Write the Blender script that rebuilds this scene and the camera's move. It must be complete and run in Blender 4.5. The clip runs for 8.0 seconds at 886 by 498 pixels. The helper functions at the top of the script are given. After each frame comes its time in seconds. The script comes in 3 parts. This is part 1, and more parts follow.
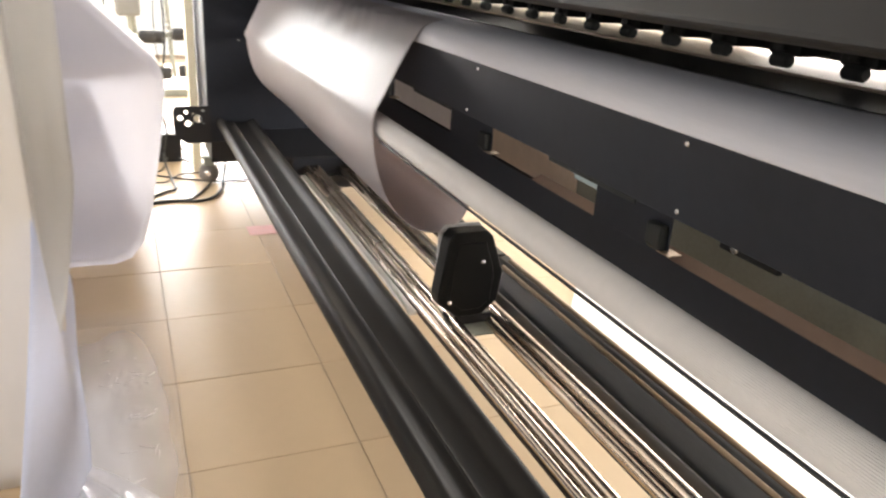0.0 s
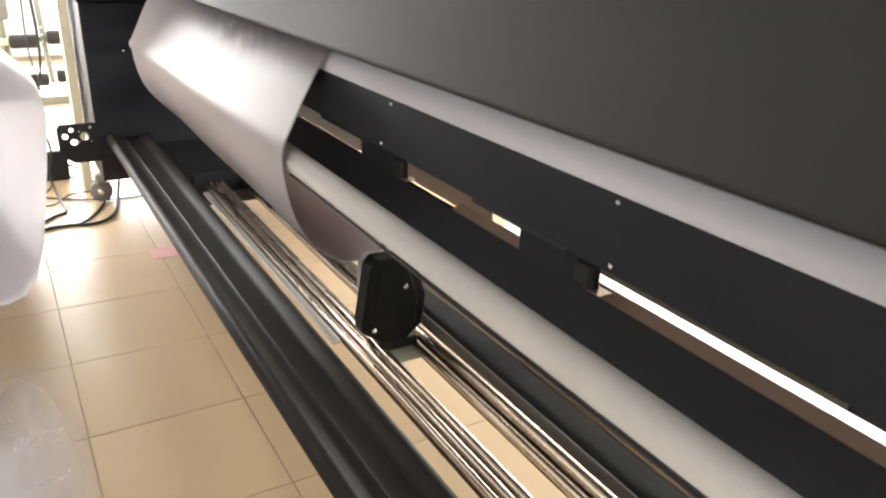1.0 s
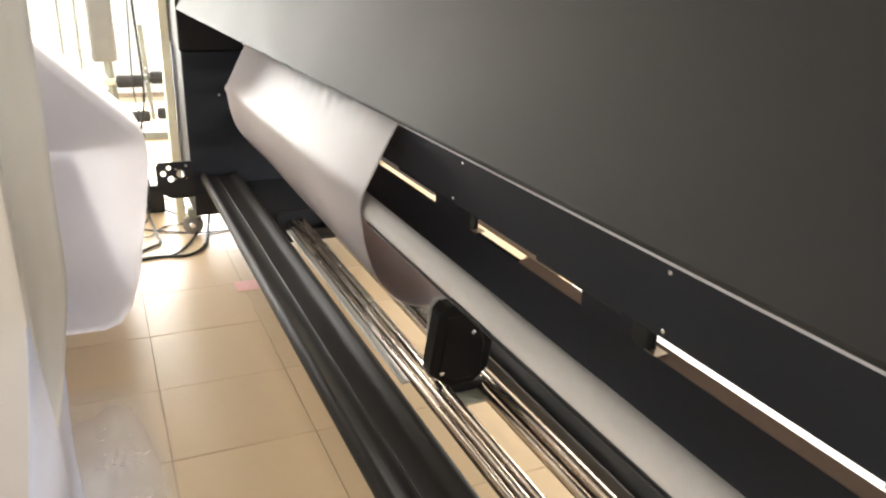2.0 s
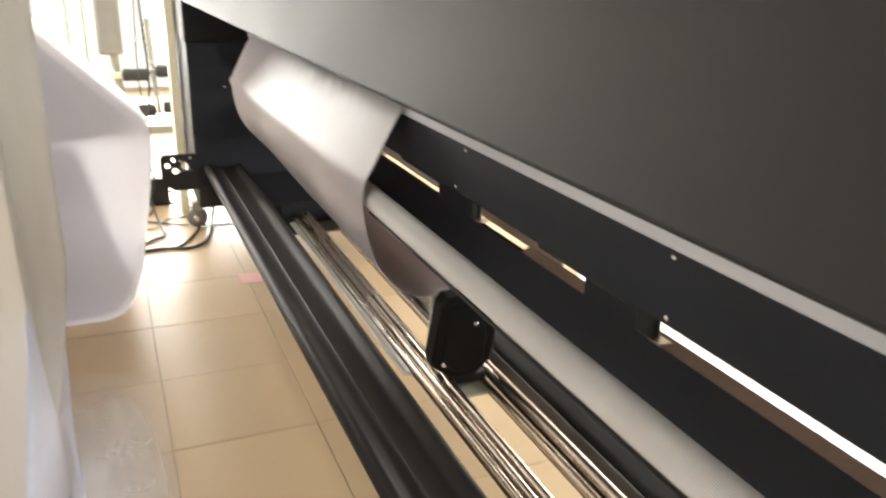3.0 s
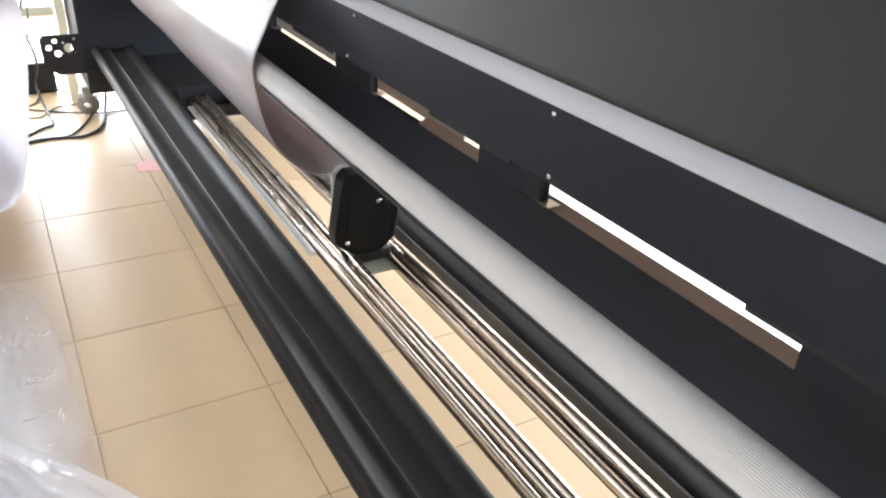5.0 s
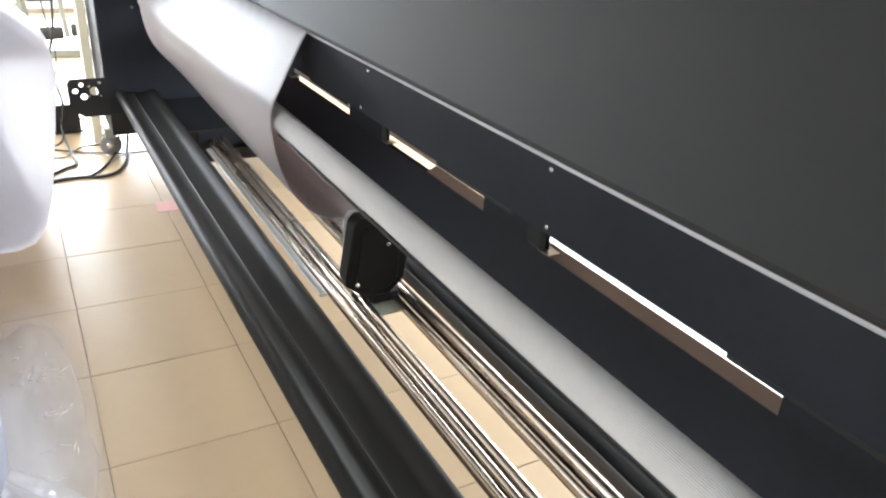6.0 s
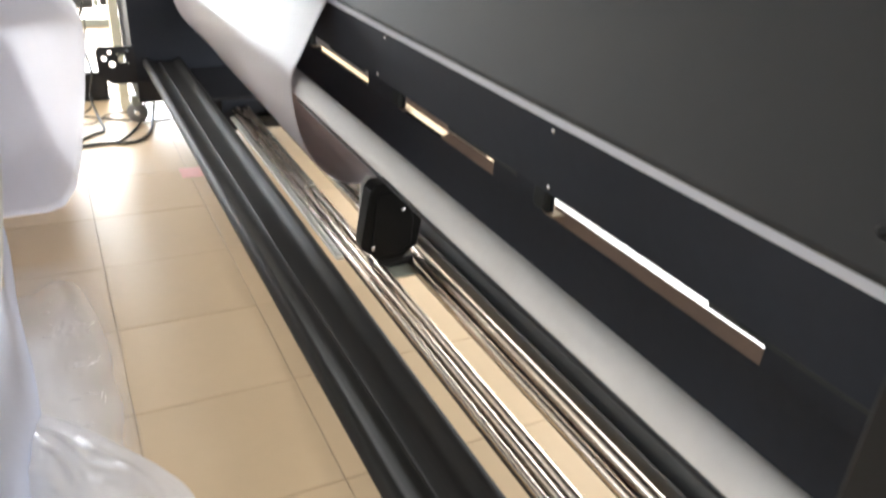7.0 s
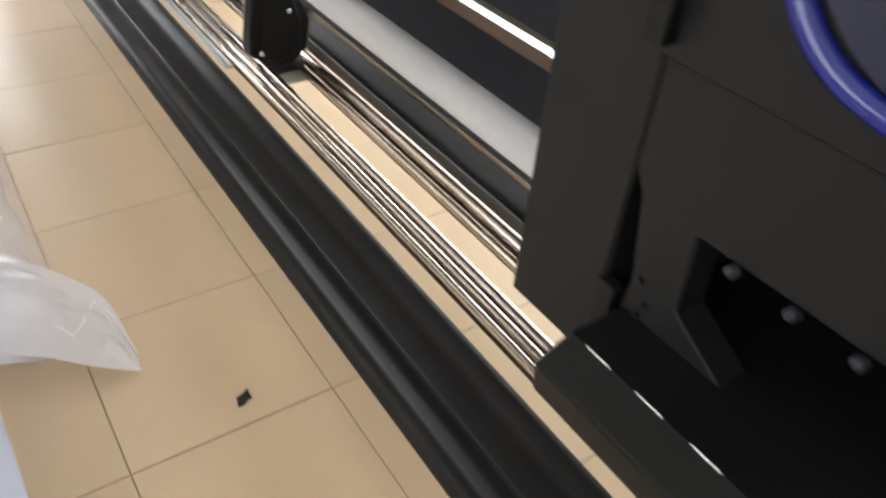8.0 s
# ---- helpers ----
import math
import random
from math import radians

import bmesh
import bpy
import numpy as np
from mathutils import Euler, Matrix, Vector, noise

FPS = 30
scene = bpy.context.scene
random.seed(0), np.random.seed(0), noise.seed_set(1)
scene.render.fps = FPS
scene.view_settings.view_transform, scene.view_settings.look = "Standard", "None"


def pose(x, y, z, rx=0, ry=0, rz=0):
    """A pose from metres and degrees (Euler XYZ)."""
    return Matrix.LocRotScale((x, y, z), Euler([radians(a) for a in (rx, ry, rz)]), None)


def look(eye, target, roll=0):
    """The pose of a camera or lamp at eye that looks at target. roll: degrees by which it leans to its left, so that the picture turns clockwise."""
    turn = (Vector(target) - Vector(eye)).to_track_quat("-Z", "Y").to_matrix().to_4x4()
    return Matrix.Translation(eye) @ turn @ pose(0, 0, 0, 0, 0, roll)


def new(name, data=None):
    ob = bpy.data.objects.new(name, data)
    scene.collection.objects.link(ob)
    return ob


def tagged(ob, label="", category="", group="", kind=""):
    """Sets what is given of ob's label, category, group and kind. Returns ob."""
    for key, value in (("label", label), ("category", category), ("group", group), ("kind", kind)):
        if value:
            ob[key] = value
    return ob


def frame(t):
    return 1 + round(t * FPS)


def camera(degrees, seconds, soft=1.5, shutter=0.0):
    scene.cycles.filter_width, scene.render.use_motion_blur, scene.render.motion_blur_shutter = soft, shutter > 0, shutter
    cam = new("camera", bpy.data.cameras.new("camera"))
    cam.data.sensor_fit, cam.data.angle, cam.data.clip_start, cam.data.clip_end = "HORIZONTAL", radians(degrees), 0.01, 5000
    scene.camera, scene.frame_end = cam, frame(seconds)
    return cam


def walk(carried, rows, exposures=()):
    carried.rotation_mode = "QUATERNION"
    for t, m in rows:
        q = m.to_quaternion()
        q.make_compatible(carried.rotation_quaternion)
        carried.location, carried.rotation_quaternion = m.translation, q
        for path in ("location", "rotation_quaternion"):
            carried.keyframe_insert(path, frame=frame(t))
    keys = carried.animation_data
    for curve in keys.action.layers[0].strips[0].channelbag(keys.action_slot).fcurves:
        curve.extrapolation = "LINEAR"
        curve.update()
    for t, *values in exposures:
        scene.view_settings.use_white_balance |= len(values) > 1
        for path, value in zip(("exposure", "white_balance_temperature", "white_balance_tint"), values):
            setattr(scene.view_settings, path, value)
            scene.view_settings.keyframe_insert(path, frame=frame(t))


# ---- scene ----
cam = camera(60.6, 8.0, soft=2.2, shutter=0.4)
PATH = [
    (0, (-0.059, -2.619, 1.257), (0.678, -0.904, 0.54), 3.5),
    (0.5, (-0.054, -2.516, 1.278), (0.849, -0.906, 0.509), 2.8),
    (0.6, (-0.05, -2.511, 1.287), (0.884, -0.916, 0.523), 3.3),
    (1, (-0.057, -2.524, 1.361), (0.89, -0.935, 0.6), 2.1),
    (1.5, (-0.062, -2.57, 1.412), (0.732, -0.892, 0.668), 1.3),
    (1.7, (-0.067, -2.584, 1.432), (0.732, -0.896, 0.715), 1.7),
    (2.8, (-0.077, -2.589, 1.411), (0.643, -0.838, 0.765), 2.2),
    (3, (-0.061, -2.584, 1.404), (0.707, -0.871, 0.714), 2.0),
    (3.5, (-0.057, -2.593, 1.37), (0.814, -1.01, 0.514), 2.8),
    (4, (-0.047, -2.603, 1.361), (0.896, -1.103, 0.432), 4.2),
    (4.2, (-0.034, -2.607, 1.357), (0.921, -1.121, 0.42), 4.6),
    (5.3, (-0.009, -2.615, 1.375), (0.881, -1.088, 0.438), 2.6),
    (5.5, (-0.025, -2.631, 1.388), (0.858, -1.081, 0.483), 2.6),
    (6, (-0.025, -2.663, 1.403), (0.872, -1.092, 0.55), 3.3),
    (6.5, (-0.027, -2.688, 1.419), (0.844, -1.087, 0.596), 2.9),
    (7, (-0.04, -2.743, 1.402), (0.799, -1.171, 0.494), 3.8),
    (7.4, (-0.051, -2.794, 1.357), (0.777, -1.333, 0.27), 4.6),
    (7.6, (-0.039, -2.818, 1.339), (0.814, -1.406, 0.209), 5.1),
    (8, (-0.052, -2.873, 1.35), (0.885, -1.626, 0.098), 5.2),
]
walk(cam, [(t, look(eye, target, roll)) for t, eye, target, roll in PATH], exposures=[(0.0, 0.11, 6750, 12), (0.5, 0.11, 6750, 11), (1.0, 0.06, 6750, 10), (1.5, 0.02, 6850, 9), (3.0, -0.03, 6950, 9), (3.5, 0.06, 6750, 10), (4.0, 0.22, 6500, 10), (5.5, 0.43, 5900, 8), (6.0, 0.27, 5950, 7), (6.5, 0.30, 6050, 7), (7.0, 0.15, 6200, 8), (7.5, 0.11, 6250, 9), (8.0, 0.11, 6150, 9)])

# ---- world and light ----
world = bpy.data.worlds.new("world")
scene.world = world
world.use_nodes = True
wn = world.node_tree
sky = wn.nodes.new("ShaderNodeTexSky")
sky.sky_type = "NISHITA"
sky.sun_disc = False
sky.sun_elevation, sky.sun_rotation = radians(38), radians(15)
wn.nodes["Background"].inputs["Strength"].default_value = 0.1
wn.links.new(sky.outputs[0], wn.nodes["Background"].inputs["Color"])


def window_light(name, eye, target, w, h, power, colour):
    lamp = bpy.data.lights.new(name, "AREA")
    lamp.shape, lamp.size, lamp.size_y, lamp.energy, lamp.color = "RECTANGLE", w, h, power, colour
    ob = new(name, lamp)
    ob.matrix_world = look(eye, target)
    return ob


window_light("daylight_north", (0.1, 6.42, 1.36), (0.1, 0, 1.36), 3.6, 2.5, 580, (0.97, 0.985, 1.0))
window_light("daylight_west", (-2.92, 1.9, 1.75), (3, 1.9, 1.75), 3.0, 1.5, 115, (0.97, 0.98, 1.0))
window_light("daylight_east", (3.72, -0.9, 1.35), (0, -0.9, 1.35), 4.2, 1.7, 200, (1.0, 0.98, 0.96))

window_light("daylight_west_near", (-2.92, -3.2, 1.75), (3, -3.2, 1.55), 2.4, 1.5, 34, (0.93, 0.96, 1.0))
window_light("hood_led_strip", (0.985, -0.55, 1.255), (0.985, -0.55, 1.0), 4.0, 0.02, 5.0, (1.0, 0.96, 0.90))


# ---- materials ----
def mat(name, colour, rough=0.5, metal=0.0, vary=0.12, scale=6.0, bump=0.0, bump_scale=80.0, spec=0.5, alpha=1.0, trans=0.0, stretch=(1, 1, 1), rough_vary=0.0, tint=None, subsurface=0.0, room=False, shade=0.0):
    m = bpy.data.materials.new(name)
    m.use_nodes = True
    nt = m.node_tree
    b = nt.nodes["Principled BSDF"]
    b.inputs["Roughness"].default_value, b.inputs["Metallic"].default_value = rough, metal
    b.inputs["Specular IOR Level"].default_value = spec
    b.inputs["Alpha"].default_value = alpha
    b.inputs["Transmission Weight"].default_value = trans
    if subsurface:
        b.inputs["Subsurface Weight"].default_value = subsurface
        b.inputs["Subsurface Radius"].default_value = (0.03, 0.03, 0.03)
    co = nt.nodes.new("ShaderNodeTexCoord")
    mp = nt.nodes.new("ShaderNodeMapping")
    mp.inputs["Scale"].default_value = stretch
    if room:
        geo = nt.nodes.new("ShaderNodeNewGeometry")
        nt.links.new(geo.outputs["Position"], mp.inputs["Vector"])
    else:
        nt.links.new(co.outputs["Object"], mp.inputs["Vector"])
    n1 = nt.nodes.new("ShaderNodeTexNoise")
    n1.inputs["Scale"].default_value, n1.inputs["Detail"].default_value = scale, 5
    n2 = nt.nodes.new("ShaderNodeTexNoise")
    n2.inputs["Scale"].default_value, n2.inputs["Detail"].default_value = scale * 14, 3
    for n in (n1, n2):
        nt.links.new(mp.outputs[0], n.inputs["Vector"])
    add = nt.nodes.new("ShaderNodeMath")
    add.operation = "MULTIPLY_ADD"
    nt.links.new(n2.outputs["Fac"], add.inputs[0])
    add.inputs[1].default_value = 0.4
    nt.links.new(n1.outputs["Fac"], add.inputs[2])
    ramp = nt.nodes.new("ShaderNodeValToRGB")
    ramp.color_ramp.elements[0].position, ramp.color_ramp.elements[1].position = 0.45, 0.95
    lo = tint or tuple(c * (1 - vary) for c in colour)
    hi = tuple(min(1, c * (1 + vary)) for c in colour)
    ramp.color_ramp.elements[0].color, ramp.color_ramp.elements[1].color = (*lo, 1), (*hi, 1)
    nt.links.new(add.outputs[0], ramp.inputs[0])
    if shade:
        info = nt.nodes.new("ShaderNodeObjectInfo")
        hsv = nt.nodes.new("ShaderNodeHueSaturation")
        mr = nt.nodes.new("ShaderNodeMapRange")
        mr.inputs["To Min"].default_value, mr.inputs["To Max"].default_value = 1 - shade, 1 + shade
        nt.links.new(info.outputs["Random"], mr.inputs["Value"])
        nt.links.new(mr.outputs[0], hsv.inputs["Value"])
        nt.links.new(ramp.outputs[0], hsv.inputs["Color"])
        nt.links.new(hsv.outputs[0], b.inputs["Base Color"])
    else:
        nt.links.new(ramp.outputs[0], b.inputs["Base Color"])
    if rough_vary:
        rr = nt.nodes.new("ShaderNodeMapRange")
        rr.inputs["To Min"].default_value, rr.inputs["To Max"].default_value = rough - rough_vary, rough + rough_vary
        nt.links.new(n1.outputs["Fac"], rr.inputs["Value"])
        nt.links.new(rr.outputs[0], b.inputs["Roughness"])
    if bump:
        n3 = nt.nodes.new("ShaderNodeTexNoise")
        n3.inputs["Scale"].default_value, n3.inputs["Detail"].default_value = bump_scale, 4
        nt.links.new(mp.outputs[0], n3.inputs["Vector"])
        bp = nt.nodes.new("ShaderNodeBump")
        bp.inputs["Strength"].default_value, bp.inputs["Distance"].default_value = bump, 0.002
        nt.links.new(n3.outputs["Fac"], bp.inputs["Height"])
        nt.links.new(bp.outputs[0], b.inputs["Normal"])
    return m


TILE = mat("glazed_beige_tile", (0.55, 0.415, 0.27), 0.34, vary=0.035, scale=1.6, bump=0.03, bump_scale=9, spec=0.34, room=True, shade=0.025)
GROUT = mat("grey_brown_grout", (0.27, 0.20, 0.14), 0.9, vary=0.4, scale=9)
WALL = mat("cream_wall_paint", (0.78, 0.75, 0.68), 0.8, vary=0.05, scale=1.5, bump=0.15, bump_scale=120)
CEIL = mat("white_ceiling_paint", (0.8, 0.8, 0.78), 0.85, vary=0.04, scale=2)
BLACK = mat("black_powder_coat", (0.012, 0.012, 0.014), 0.42, spec=0.35, vary=0.25, scale=4, bump=0.12, bump_scale=420, rough_vary=0.06)
PANEL = mat("black_satin_sheet_steel", (0.0180, 0.0205, 0.0275), 0.55, spec=0.2, vary=0.2, scale=3, bump=0.08, bump_scale=500, rough_vary=0.05)
HOODM = mat("charcoal_textured_cover", (0.0085, 0.0085, 0.0092), 0.55, spec=0.26, vary=0.15, scale=3, bump=0.06, bump_scale=900, rough_vary=0.05)
BEAM = mat("black_anodised_aluminium", (0.0190, 0.0175, 0.0168), 0.55, spec=0.17, vary=0.3, scale=3, stretch=(6, 0.4, 6), bump=0.08, bump_scale=200, rough_vary=0.06)
CHROME = mat("polished_chrome", (0.72, 0.63, 0.55), 0.27, metal=1.0, vary=0.08, scale=5, stretch=(3, 0.3, 3), rough_vary=0.03)
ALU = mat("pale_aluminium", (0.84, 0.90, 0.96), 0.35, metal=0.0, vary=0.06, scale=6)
ROLLER = mat("grey_rubber_coat", (0.50, 0.49, 0.49), 0.62, vary=0.06, scale=5, bump=0.1, bump_scale=300)
APRON = mat("grey_anodised_platen", (0.60, 0.61, 0.68), 0.5, metal=0.0, vary=0.06, scale=4, stretch=(4, 0.5, 4), rough_vary=0.05)
# Dark copy of the tan ledge below, with shade put into the colour.
SHADEDLEDGE = mat("shaded_matt_ledge", (0.022, 0.019, 0.018), 0.95, spec=0.0, vary=0.15, scale=5)
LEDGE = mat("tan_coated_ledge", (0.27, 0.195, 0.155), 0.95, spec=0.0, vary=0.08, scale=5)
PAPER = mat("glossy_white_film", (0.40, 0.39, 0.41), 0.33, spec=0.22, vary=0.02, scale=2, bump=0.25, bump_scale=3, rough_vary=0.05)
PLASTIC = mat("milky_polythene_wrap", (0.74, 0.74, 0.79), 0.42, vary=0.04, scale=2.5, bump=0.6, bump_scale=6, stretch=(1, 1, 0.4), subsurface=0.0)
WRAP = mat("cloudy_beige_polythene_wrap", (0.80, 0.78, 0.77), 0.45, vary=0.05, scale=1.6, bump=0.5, bump_scale=5, stretch=(1, 1, 0.4))
CARTON = mat("beige_wrapped_board", (0.66, 0.60, 0.53), 0.6, vary=0.06, scale=2, bump=0.3, bump_scale=5)
FILM = mat("clear_polythene_film", (0.97, 0.96, 1.0), 0.3, vary=0.02, scale=3, bump=0.08, bump_scale=9, spec=0.6)
# White ridges whose colour stands for glints on the film and bag.
RIDGE = mat("white_polythene_glint", (0.93, 0.93, 0.96), 0.08, vary=0.03, scale=9, spec=1.0)
SHEET = mat("bluish_white_polythene_sheet", (0.68, 0.73, 0.92), 0.4, vary=0.04, scale=2.5, bump=0.5, bump_scale=6)
FLAP = mat("smoky_polythene_flap", (0.76, 0.75, 0.74), 0.5, vary=0.06, scale=2, bump=0.3, bump_scale=5, stretch=(1, 1, 0.4))
STRIP = mat("bright_rolled_aluminium", (0.90, 0.94, 0.97), 0.22, metal=0.35, vary=0.06, scale=6, stretch=(5, 0.5, 5))
PALEBLUE = mat("pale_blue_plastic", (0.42, 0.55, 0.60), 0.4, vary=0.1, scale=20)
# Pale bronze that stands for pools of light on the dark bed.
BEDMETAL = mat("pale_light_pool_metal", (0.62, 0.52, 0.43), 0.3, metal=1.0, vary=0.1, scale=8)
# Colours for the added panels that stand for dim floor behind the slots.
INNER = mat("beige_shaded_floor_panel", (0.62, 0.50, 0.40), 0.7, vary=0.12, scale=3, bump=0.1, bump_scale=60)
GREYINNER = mat("light_grey_slot_panel", (0.74, 0.72, 0.74), 0.7, vary=0.1, scale=3)
UNIT = mat("charcoal_unit_cover", (0.0075, 0.0072, 0.0074), 0.55, spec=0.2, vary=0.2, scale=5, bump=0.06, bump_scale=900, rough_vary=0.05)
BAG = mat("milky_clear_bag", (0.92, 0.92, 0.98), 0.10, vary=0.02, scale=3, alpha=0.58, bump=0.12, bump_scale=7)
RUBBER = mat("grey_caster_rubber", (0.16, 0.15, 0.14), 0.7, vary=0.2, scale=20)
CABLE = mat("black_cable_sheath", (0.02, 0.02, 0.02), 0.5, vary=0.2, scale=20)
SCREW = mat("bright_screw_steel", (0.75, 0.75, 0.75), 0.25, metal=0.9, vary=0.05, scale=50)
BLUE = mat("glossy_blue_plastic", (0.006, 0.012, 0.17), 0.08, vary=0.1, scale=10, spec=0.7)
NAVY = mat("dark_blue_lens", (0.008, 0.012, 0.035), 0.12, vary=0.1, scale=10)
STEEL = mat("grey_green_painted_steel", (0.25, 0.26, 0.22), 0.5, vary=0.15, scale=8)
BRONZE = mat("satin_bronze_steel", (0.36, 0.28, 0.21), 0.38, metal=1.0, vary=0.1, scale=8)
FOAM = mat("black_foam", (0.03, 0.03, 0.03), 0.8, vary=0.2, scale=30)
VINYL = mat("grey_vinyl_pad", (0.2, 0.2, 0.19), 0.5, vary=0.1, scale=10)
CREAM = mat("cream_painted_metal", (0.72, 0.68, 0.52), 0.5, vary=0.06, scale=4)
WHITE = mat("white_board", (0.85, 0.85, 0.84), 0.35, vary=0.03, scale=3)
PINK = mat("pale_pink_tape", (0.75, 0.42, 0.40), 0.5, vary=0.08, scale=20)
DARK = mat("dark_recess", (0.010, 0.012, 0.012), 0.7, vary=0.2, scale=8)
CHANNEL = mat("grey_satin_folded_sheet", (0.085, 0.087, 0.09), 0.34, vary=0.2, scale=4, stretch=(6, 0.4, 6), rough_vary=0.06)
GLOSSBLACK = mat("satin_black_plastic", (0.006, 0.006, 0.006), 0.42, spec=0.16, vary=0.2, scale=12, rough_vary=0.06)


def let_light_through(m, share, colour):
    """Mixes a share of translucency into a material, for thin milky sheets."""
    nt = m.node_tree
    b, out = nt.nodes["Principled BSDF"], nt.nodes["Material Output"]
    tr = nt.nodes.new("ShaderNodeBsdfTranslucent")
    tr.inputs["Color"].default_value = (*colour, 1)
    mx = nt.nodes.new("ShaderNodeMixShader")
    mx.inputs["Fac"].default_value = share
    nt.links.new(b.outputs[0], mx.inputs[1])
    nt.links.new(tr.outputs[0], mx.inputs[2])
    nt.links.new(mx.outputs[0], out.inputs["Surface"])


let_light_through(PLASTIC, 0.34, (0.74, 0.74, 0.80))
let_light_through(PAPER, 0.34, (0.85, 0.74, 0.72))
let_light_through(BAG, 0.15, (0.9, 0.9, 0.92))
let_light_through(FLAP, 0.4, (0.85, 0.85, 0.84))


def thin_by_attribute(m):
    """Lets the mesh's own thickness attribute set how clear the film is."""
    nt = m.node_tree
    at = nt.nodes.new("ShaderNodeAttribute")
    at.attribute_name = "cover"
    nt.links.new(at.outputs["Fac"], nt.nodes["Principled BSDF"].inputs["Alpha"])


thin_by_attribute(FILM)


# ---- mesh helpers ----
def give_cover(ob, how):
    """Writes the film's thickness, 0 to 1, on each vertex."""
    at = ob.data.attributes.new("cover", "FLOAT", "POINT")
    for v in ob.data.vertices:
        at.data[v.index].value = how(v.co)


def empty(name, place, label, category, group="", kind=""):
    ob = new(name)
    ob.empty_display_size = 0.1
    ob.location = place
    return tagged(ob, label, category, group, kind)


def finish(name, bm, material, parent=None, label="", smooth=False):
    me = bpy.data.meshes.new(name)
    bmesh.ops.recalc_face_normals(bm, faces=bm.faces)
    bm.to_mesh(me)
    bm.free()
    if smooth:
        for p in me.polygons:
            p.use_smooth = True
    me.materials.append(material)
    ob = new(name, me)
    if parent is not None:
        base = parent.location.copy()
        if parent.parent is not None:
            base = base + parent.parent.location
        me.transform(Matrix.Translation(-base))
        ob.parent = parent
    if label:
        ob["label"] = label
    return ob


def part(name, bm, material, parent, label="", smooth=False):
    return finish(name, bm, material, parent, label, smooth)


def bevel(bm, width, segments=2, angle=30):
    edges = [e for e in bm.edges if len(e.link_faces) == 2 and e.calc_face_angle(0) > radians(angle)]
    bmesh.ops.bevel(bm, geom=edges, offset=width, segments=segments, profile=0.5, affect="EDGES", clamp_overlap=True)
    return bm


def box(x0, x1, y0, y1, z0, z1, b=0.0, seg=2):
    bm = bmesh.new()
    bmesh.ops.create_cube(bm, size=1.0)
    for v in bm.verts:
        v.co = Vector((x0 + (v.co.x + 0.5) * (x1 - x0), y0 + (v.co.y + 0.5) * (y1 - y0), z0 + (v.co.z + 0.5) * (z1 - z0)))
    return bevel(bm, b, seg) if b else bm


def prism_y(profile, y0, y1, b=0.0, seg=2):
    """A closed outline in x and z, run along y."""
    bm = bmesh.new()
    lo = [bm.verts.new((x, y0, z)) for x, z in profile]
    hi = [bm.verts.new((x, y1, z)) for x, z in profile]
    bm.faces.new(lo)
    bm.faces.new(hi)
    n = len(profile)
    for i in range(n):
        j = (i + 1) % n
        bm.faces.new((lo[i], lo[j], hi[j], hi[i]))
    bmesh.ops.recalc_face_normals(bm, faces=bm.faces)
    return bevel(bm, b, seg) if b else bm


def prism_x(profile, x0, x1, b=0.0, seg=2):
    """A closed outline in y and z, run along x."""
    bm = prism_y(profile, x0, x1, b, seg)
    for v in bm.verts:
        v.co = Vector((v.co.y, v.co.x, v.co.z))
    return bm


def slab(outline, z0, z1):
    """A flat slab on an outline in x and y."""
    bm = bmesh.new()
    lo = [bm.verts.new((x, y, z0)) for x, y in outline]
    hi = [bm.verts.new((x, y, z1)) for x, y in outline]
    bm.faces.new(lo)
    bm.faces.new(hi)
    for i in range(len(lo)):
        j = (i + 1) % len(lo)
        bm.faces.new((lo[i], lo[j], hi[j], hi[i]))
    return bm


def smooth_path(points, steps=6):
    """Catmull-Rom through 2D or 3D points."""
    pts = [Vector(p) for p in points]
    pts = [pts[0] * 2 - pts[1]] + pts + [pts[-1] * 2 - pts[-2]]
    out = []
    for i in range(1, len(pts) - 2):
        a, b_, c, d = pts[i - 1:i + 3]
        for k in range(steps):
            t = k / steps
            out.append(0.5 * (2 * b_ + (c - a) * t + (2 * a - 5 * b_ + 4 * c - d) * t * t + (3 * b_ - a - 3 * c + d) * t ** 3))
    out.append(pts[-2])
    return out


def strip_y(path, y0, y1, thick, ny=1, wave=None):
    """An open line in x and z run along y as a sheet with thickness."""
    n = len(path)
    normals = []
    for i in range(n):
        d = path[min(i + 1, n - 1)] - path[max(i - 1, 0)]
        normals.append(Vector((-d[1], d[0])).normalized())
    bm = bmesh.new()
    grid = []
    for s in (0.5, -0.5):
        rows = []
        for j in range(ny + 1):
            y = y0 + (y1 - y0) * j / ny
            row = []
            for i in range(n):
                q = path[i] + normals[i] * (thick * s + (wave(i / (n - 1), y) if wave else 0))
                row.append(bm.verts.new((q[0], y, q[1])))
            rows.append(row)
        grid.append(rows)
    for rows in grid:
        for j in range(ny):
            for i in range(n - 1):
                bm.faces.new((rows[j][i], rows[j][i + 1], rows[j + 1][i + 1], rows[j + 1][i]))
    a, c = grid
    for i in range(n - 1):
        for j in (0, ny):
            bm.faces.new((a[j][i], a[j][i + 1], c[j][i + 1], c[j][i]))
    for j in range(ny):
        for i in (0, n - 1):
            bm.faces.new((a[j][i], a[j + 1][i], c[j + 1][i], c[j][i]))
    return bm


